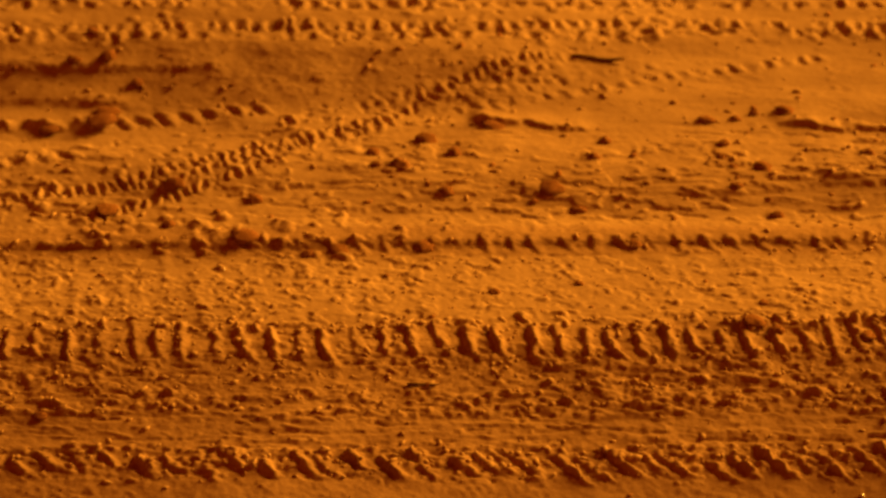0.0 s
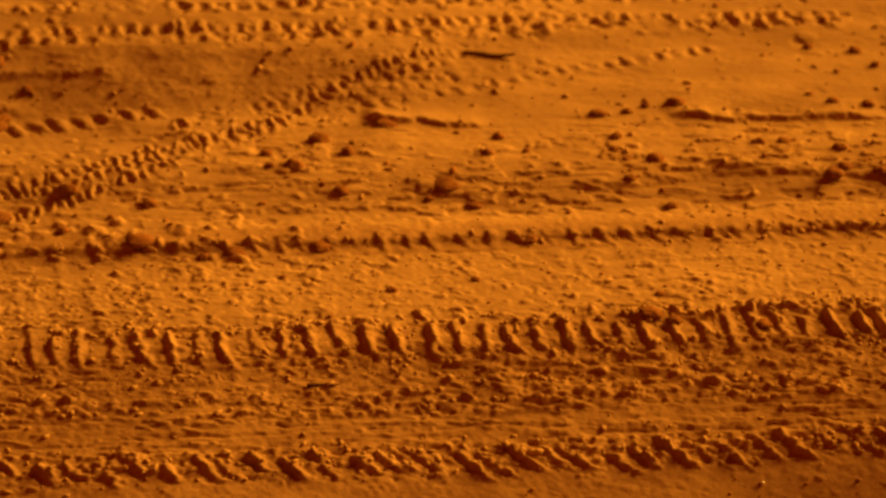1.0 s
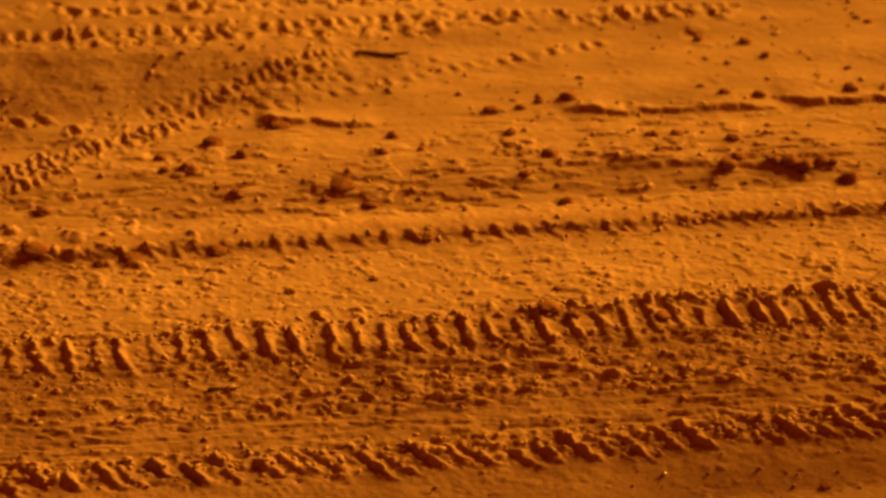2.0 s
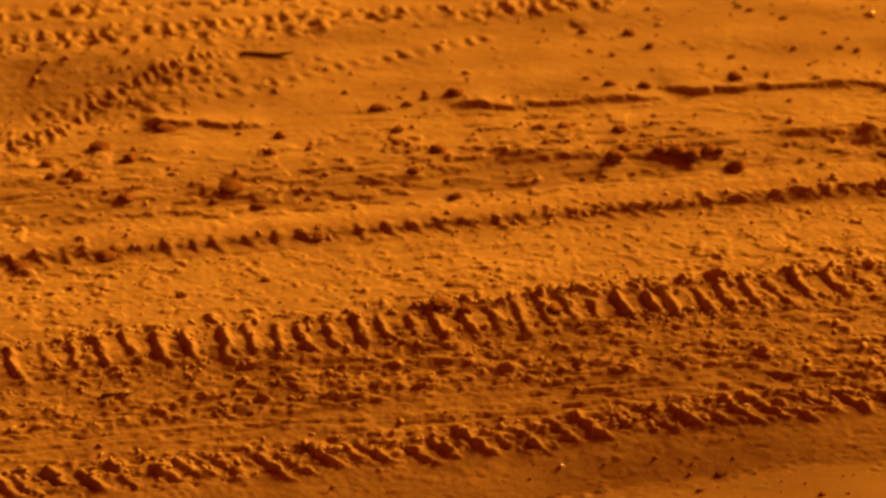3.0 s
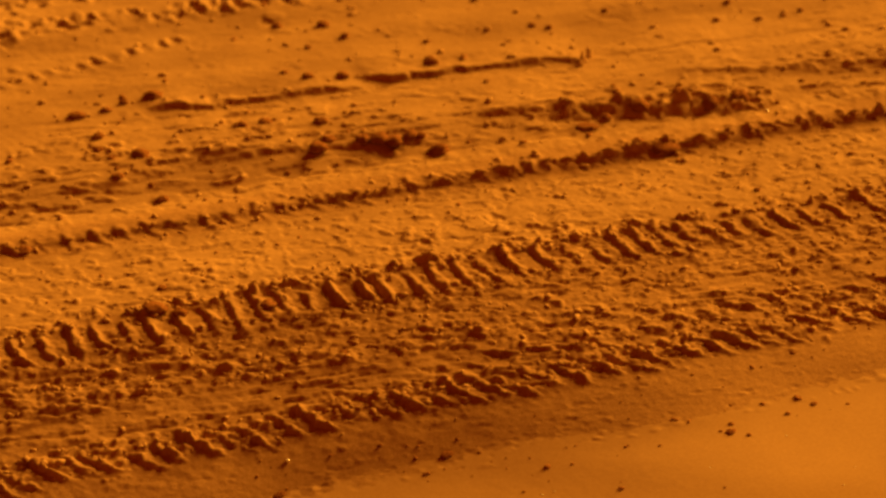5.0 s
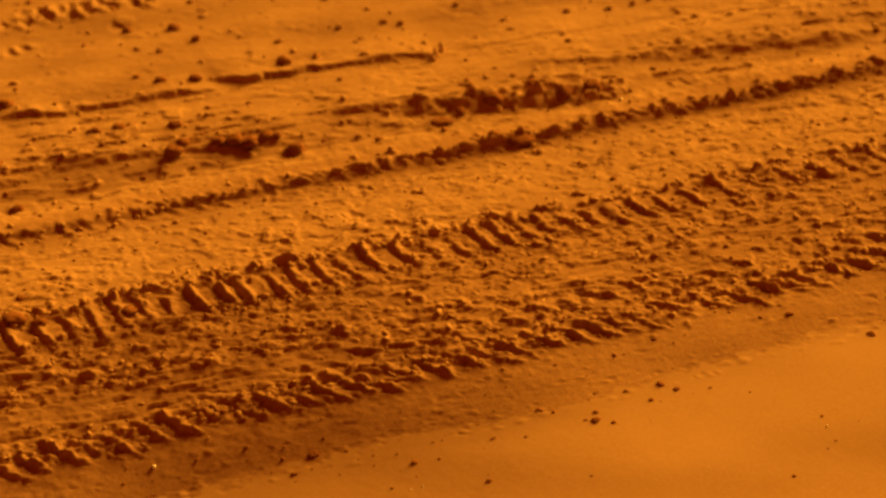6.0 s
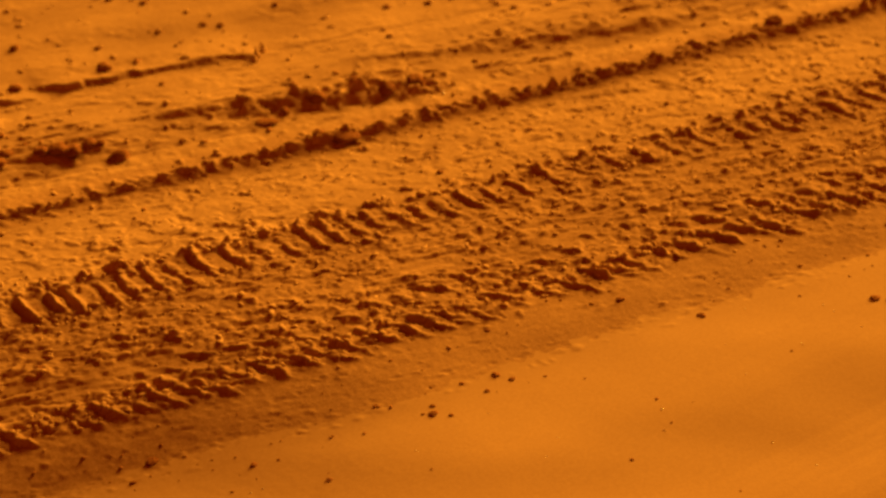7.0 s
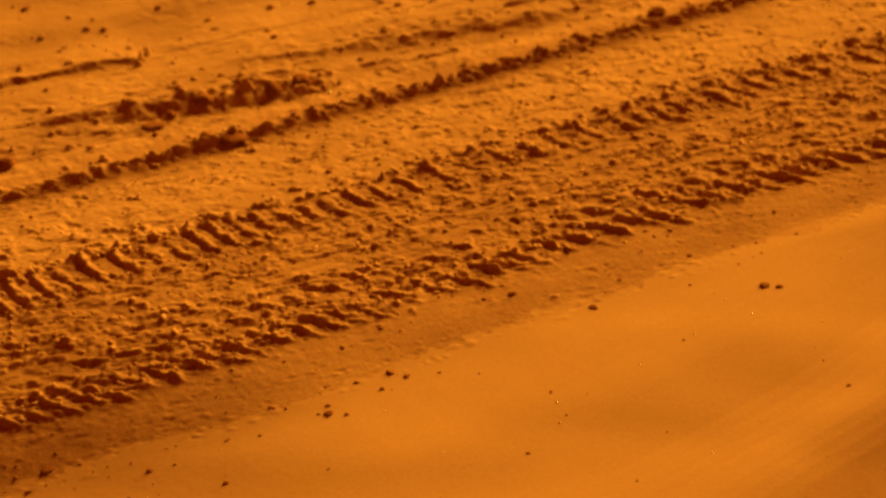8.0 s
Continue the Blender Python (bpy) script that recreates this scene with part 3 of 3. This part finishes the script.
def clod(x, y, r, label, group, tall=0.86):
    ob = new("clod", CLOD_SHAPES[rng.integers(len(CLOD_SHAPES))])
    tall = min(tall, 0.45) if r > 0.0125 else tall
    wide, turn = rng.uniform(0.95, 1.3), rng.uniform(-35, 35)
    ob.matrix_world = pose(*spot(x, y, 0.10 * r), rng.uniform(-12, 12), rng.uniform(-12, 12), turn) @ Matrix.Diagonal((r * wide, r, r * tall * rng.uniform(0.85, 1.15), 1))
    tagged(ob, label, "clod", group)
    return ob


CLODS_VERGE = [
    (1.161, 1.767, 0.0014), (1.464, 1.808, 0.0024), (1.077, 1.854, 0.0023), (1.465, 1.859, 0.0012), (1.146, 1.891, 0.0014),
    (0.875, 1.927, 0.0014), (1.332, 1.947, 0.0014), (0.77, 1.956, 0.0032), (0.67, 1.981, 0.0018), (1.491, 1.988, 0.0035),
    (1.477, 1.997, 0.0056), (1.098, 2.003, 0.0014), (0.935, 2.005, 0.0028), (0.734, 2.01, 0.0018), (0.707, 2.013, 0.004),
    (0.835, 2.014, 0.0019), (0.917, 2.015, 0.0051), (0.907, 2.019, 0.0019), (0.799, 2.022, 0.0018), (1.06, 2.026, 0.0019),
    (0.923, 2.028, 0.0028), (0.99, 2.028, 0.0029), (0.579, 2.037, 0.0032), (1.024, 2.037, 0.0035), (0.421, 2.044, 0.0056),
    (1.012, 2.052, 0.0043), (0.97, 2.052, 0.0023), (0.865, 2.053, 0.0023), (1.276, 2.054, 0.0044), (0.609, 2.063, 0.0055),
    (1.575, 2.075, 0.0021), (1.334, 2.092, 0.0023), (1.437, 2.099, 0.0025), (1.208, 2.126, 0.0045), (1.582, 2.134, 0.0026),
]
for place in CLODS_VERGE:
    clod(*place, "small dark crumb of damp earth on the packed sand", "clods on the verge", 0.48)
CLODS_BAND = [
    (-0.444, 2.239, 0.0081), (0.549, 2.274, 0.0049), (0.702, 2.289, 0.0033), (0.489, 2.395, 0.0099), (0.387, 2.404, 0.0071),
    (0.362, 2.419, 0.0112), (0.378, 2.466, 0.0057), (1.137, 2.474, 0.0046), (0.061, 2.486, 0.0057), (0.162, 2.506, 0.0052),
    (1.288, 2.525, 0.0044), (-0.068, 2.525, 0.0035), (-0.164, 2.571, 0.0073), (-0.126, 2.578, 0.0102), (-0.023, 2.586, 0.0117),
    (0.233, 2.59, 0.0088),
]
for place in CLODS_BAND:
    clod(*place, "dark clod of damp earth beside the tyre prints", "clods in the ruts", 0.6)
CLODS_FLAT_A = [
    (1.059, 2.6, 0.014), (-0.245, 2.601, 0.0147), (1.028, 2.616, 0.0077), (-0.344, 2.629, 0.0075), (1.727, 2.641, 0.0109),
    (-0.42, 2.655, 0.0135), (0.412, 2.659, 0.0066), (0.774, 2.666, 0.0123), (0.166, 2.671, 0.0075), (0.977, 2.673, 0.0126),
    (1.151, 2.678, 0.0115), (1.196, 2.681, 0.0122), (1.008, 2.683, 0.0063), (0.11, 2.686, 0.0054), (-0.24, 2.688, 0.0091),
    (1.059, 2.695, 0.0111), (0.723, 2.698, 0.0124), (0.76, 2.703, 0.0062), (0.747, 2.705, 0.0093), (0.001, 2.707, 0.0076),
    (1.636, 2.707, 0.0041), (0.709, 2.708, 0.0111), (0.626, 2.71, 0.0093), (0.131, 2.713, 0.0145), (0.686, 2.714, 0.0077),
]
for place in CLODS_FLAT_A:
    clod(place[0] + 0.004, place[1] + 0.007, place[2], "clod of earth on the trodden flat, coloured dark as if shaded", "clods on the flat")
CLODS_FLAT_B = [
    (0.367, 2.718, 0.0073), (1.124, 2.722, 0.0065), (-0.346, 2.723, 0.0107), (0.646, 2.734, 0.0077), (1.045, 2.744, 0.0058),
    (0.405, 2.766, 0.0099), (-0.059, 2.769, 0.0108), (1.049, 2.769, 0.0039), (-0.091, 2.773, 0.0055), (0.648, 2.785, 0.0079),
    (0.192, 2.793, 0.0068), (0.356, 2.799, 0.0062), (0.579, 2.804, 0.0088), (0.545, 2.805, 0.0079), (0.011, 2.805, 0.0093),
    (0.612, 2.807, 0.0031), (-0.095, 2.809, 0.0077), (1.219, 2.822, 0.005), (0.888, 2.829, 0.0032), (0.361, 2.83, 0.0079),
    (1.418, 2.836, 0.0041), (-0.025, 2.838, 0.0125), (0.208, 2.84, 0.0078), (-0.523, 2.869, 0.0127), (0.064, 2.876, 0.0143),
    (-0.454, 2.88, 0.016),
]
for place in CLODS_FLAT_B:
    clod(place[0] + 0.004, place[1] + 0.007, place[2], "clod of earth on the trodden flat, coloured dark as if shaded", "clods on the flat")
CLODS_FLAT_C = [
    (0.344, 2.896, 0.0089), (0.831, 2.899, 0.0099), (0.384, 2.9, 0.0058), (0.707, 2.9, 0.0082), (1.351, 2.9, 0.0042),
    (1.313, 2.901, 0.0048), (0.662, 2.907, 0.0071), (1.38, 2.907, 0.0042), (0.834, 2.911, 0.0059), (0.41, 2.914, 0.0058),
    (-0.45, 2.914, 0.0161), (1.256, 2.916, 0.0048), (0.451, 2.917, 0.0106), (0.944, 2.927, 0.0026), (1.02, 2.957, 0.0048),
    (1.29, 2.961, 0.0048), (0.842, 2.962, 0.004), (0.999, 2.967, 0.0041), (0.932, 2.969, 0.0034), (1.111, 2.981, 0.0048),
    (-0.291, 2.994, 0.0033), (0.683, 2.996, 0.0047), (-0.368, 2.996, 0.0033), (-0.418, 2.998, 0.0082), (0.738, 3.01, 0.006),
    (-0.513, 3.055, 0.0084), (0.72, 3.059, 0.0085), (0.944, 3.066, 0.0052), (-0.468, 3.067, 0.0117), (0.657, 3.073, 0.0061),
    (0.903, 3.097, 0.0052), (-0.497, 3.149, 0.0069),
]
for place in CLODS_FLAT_C:
    clod(place[0] + 0.004, place[1] + 0.007, place[2], "dark rounded clod of earth on the far flat", "clods on the flat")


# upright flakes of broken crust at the end of the long crack
flakes = tagged(new("broken_crust"), "upright broken flakes of pale sandy crust", "clod")
flakes.matrix_world = pose(*spot(1.045, 2.858), 0, 0, 50)
for dx, h, w, lean in ((-0.016, 0.009, 0.008, -0.2), (0.000, 0.015, 0.008, -0.3), (0.014, 0.012, 0.009, 0.2)):
    bm = bmesh.new()
    bmesh.ops.create_icosphere(bm, subdivisions=3, radius=1.0)
    for v in bm.verts:
        p = v.co.copy()
        k = 1 + 0.4 * noise.noise(p * 1.6 + Vector((dx * 300, 0, 0))) + 0.15 * noise.noise(p * 5)
        t = 0.5 + 0.5 * p.z
        v.co = Vector((dx + p.x * k * w * (1.15 - 0.7 * t) + lean * h * t, p.y * k * 0.0045 * (1.1 - 0.6 * t) + 0.55 * h * t, p.z * h * k))
    for f in bm.faces:
        f.smooth = True
    me = bpy.data.meshes.new("flake")
    bm.to_mesh(me)
    bm.free()
    me.materials.append(SAND)
    new("flake", me).parent = flakes


# ---- twigs ----
def twig(x, y, length, thick, turn):
    bm = bmesh.new()
    rings = []
    for i in range(9):
        s = i / 8
        mid = Vector(((s - 0.5) * length, 0.012 * length * math.sin(5 * s + x * 40), 0.02 * length * math.sin(7 * s)))
        r = thick * (1 - 0.45 * s) * (1 + 0.15 * math.sin(11 * s))
        rings.append([bm.verts.new(mid + Vector((0, r * math.cos(a * math.tau / 8), r * math.sin(a * math.tau / 8)))) for a in range(8)])
    for p, q in zip(rings, rings[1:]):
        for a in range(8):
            bm.faces.new((p[a], p[(a + 1) % 8], q[(a + 1) % 8], q[a])).smooth = True
    bm.faces.new(rings[0])
    bm.faces.new(rings[-1][::-1])
    bmesh.ops.recalc_face_normals(bm, faces=bm.faces)
    me = bpy.data.meshes.new("twig")
    bm.to_mesh(me)
    bm.free()
    me.materials.append(WOOD)
    ob = tagged(new("twig", me), "short dark twig lying on the sand", "twig", "twigs")
    ob.matrix_world = pose(*spot(x, y, thick * 0.7), 0, 0, turn)


twig(-0.022, 2.295, 0.036, 0.0020, 0)
twig(0.215, 3.078, 0.072, 0.0035, -6)

# ---- bright grains ----
GRAIN = lump_mesh("pale_pebble", 31, 0.2, 2)
GRAIN.materials.append(QUARTZ)
for x, y, r in ((0.442, 2.0975, 0.0026), (1.226, 2.658, 0.0026), (1.0745, 3.063, 0.0034)):
    ob = tagged(new("pale_pebble", GRAIN), "tiny glinting white pebble on the sand", "pebble", "pale pebbles")
    ob.matrix_world = pose(*spot(x, y, r * 0.5), 0, 0, 40) @ Matrix.Diagonal((r, r, r, 1))


def scattered(name, places, material, label, level=1):
    """Many small lumps joined into one mesh."""
    bm = bmesh.new()
    bmesh.ops.create_icosphere(bm, subdivisions=level, radius=1.0)
    base = np.array([v.co[:] for v in bm.verts])
    tris = np.array([[v.index for v in f.verts] for f in bm.faces])
    bm.free()
    verts, faces = [], []
    for k, (x, y, r) in enumerate(places):
        a = rng.uniform(0, math.tau)
        p = base * (1 + np.clip(rng.normal(0, 0.22, (len(base), 1)), -0.35, 0.35)) * (r * rng.uniform(0.9, 2.0), r * rng.uniform(0.7, 1.1), r * rng.uniform(0.4, 0.8))
        p = np.stack([p[:, 0] * math.cos(a) - p[:, 1] * math.sin(a), p[:, 0] * math.sin(a) + p[:, 1] * math.cos(a), p[:, 2]], 1)
        verts.append(p + spot(x, y, 0.12 * r))
        faces.append(tris + k * len(base))
    me = bpy.data.meshes.new(name)
    me.from_pydata(np.concatenate(verts).tolist(), [], np.concatenate(faces).tolist())
    me.polygons.foreach_set("use_smooth", np.ones(len(me.polygons), dtype=bool))
    me.materials.append(material)
    return tagged(new(name, me), label, "crumbs", kind="stuff")


def spread(count, where, small, large):
    out = []
    for _ in range(count):
        x = rng.uniform(-0.72, 2.1)
        out.append((x, float(where(x)), small + (large - small) * rng.random() ** 2.5))
    return out


scattered("sand_crumbs", spread(1100, rut_place, 0.0014, 0.0046)
          + spread(250, lambda x: line_mid(x) + rng.uniform(0.02, 0.20), 0.0012, 0.0032)
          + spread(260, lambda x: line_mid(x) + rng.normal(0.0, 0.030), 0.0013, 0.0036)
          + spread(500, lambda x: line_near(x) + rng.normal(0.008, 0.020), 0.0016, 0.0048)
          + spread(400, lambda x: line_mid(x) + rng.normal(0.035, 0.012), 0.002, 0.005)
          + spread(220, lambda x: line_far(x) + rng.normal(0.0, 0.015), 0.0018, 0.005)
          + spread(700, lambda x: line_far(x) + rng.uniform(0.03, 0.6), 0.0015, 0.0050), SAND, "loose crumbs of sandy earth scattered over the tracks")
# Dark specks: these crumbs take the clod colour with the shade painted in.
scattered("dark_crumbs", spread(260, lambda x: line_mid(x) + rng.uniform(0.04, 0.20), 0.0012, 0.0032)
          + spread(280, lambda x: line_far(x) + rng.uniform(0.03, 0.6), 0.0018, 0.0050)
          + spread(140, lambda x: line_near(x) - rng.uniform(0.04, 0.15), 0.0010, 0.0024)
          + spread(90, lambda x: line_near(x) - rng.uniform(0.12, 0.5), 0.0006, 0.0016), CLOD, "small crumbs of earth, coloured dark as if shaded")
scattered("glinting_grains", spread(110, lambda x: line_near(x) - rng.uniform(0.12, 0.55), 0.0006, 0.0011)
          + spread(60, lambda x: rng.uniform(1.9, 3.0), 0.0005, 0.0009), QUARTZ, "tiny glinting mineral grains in the sand")
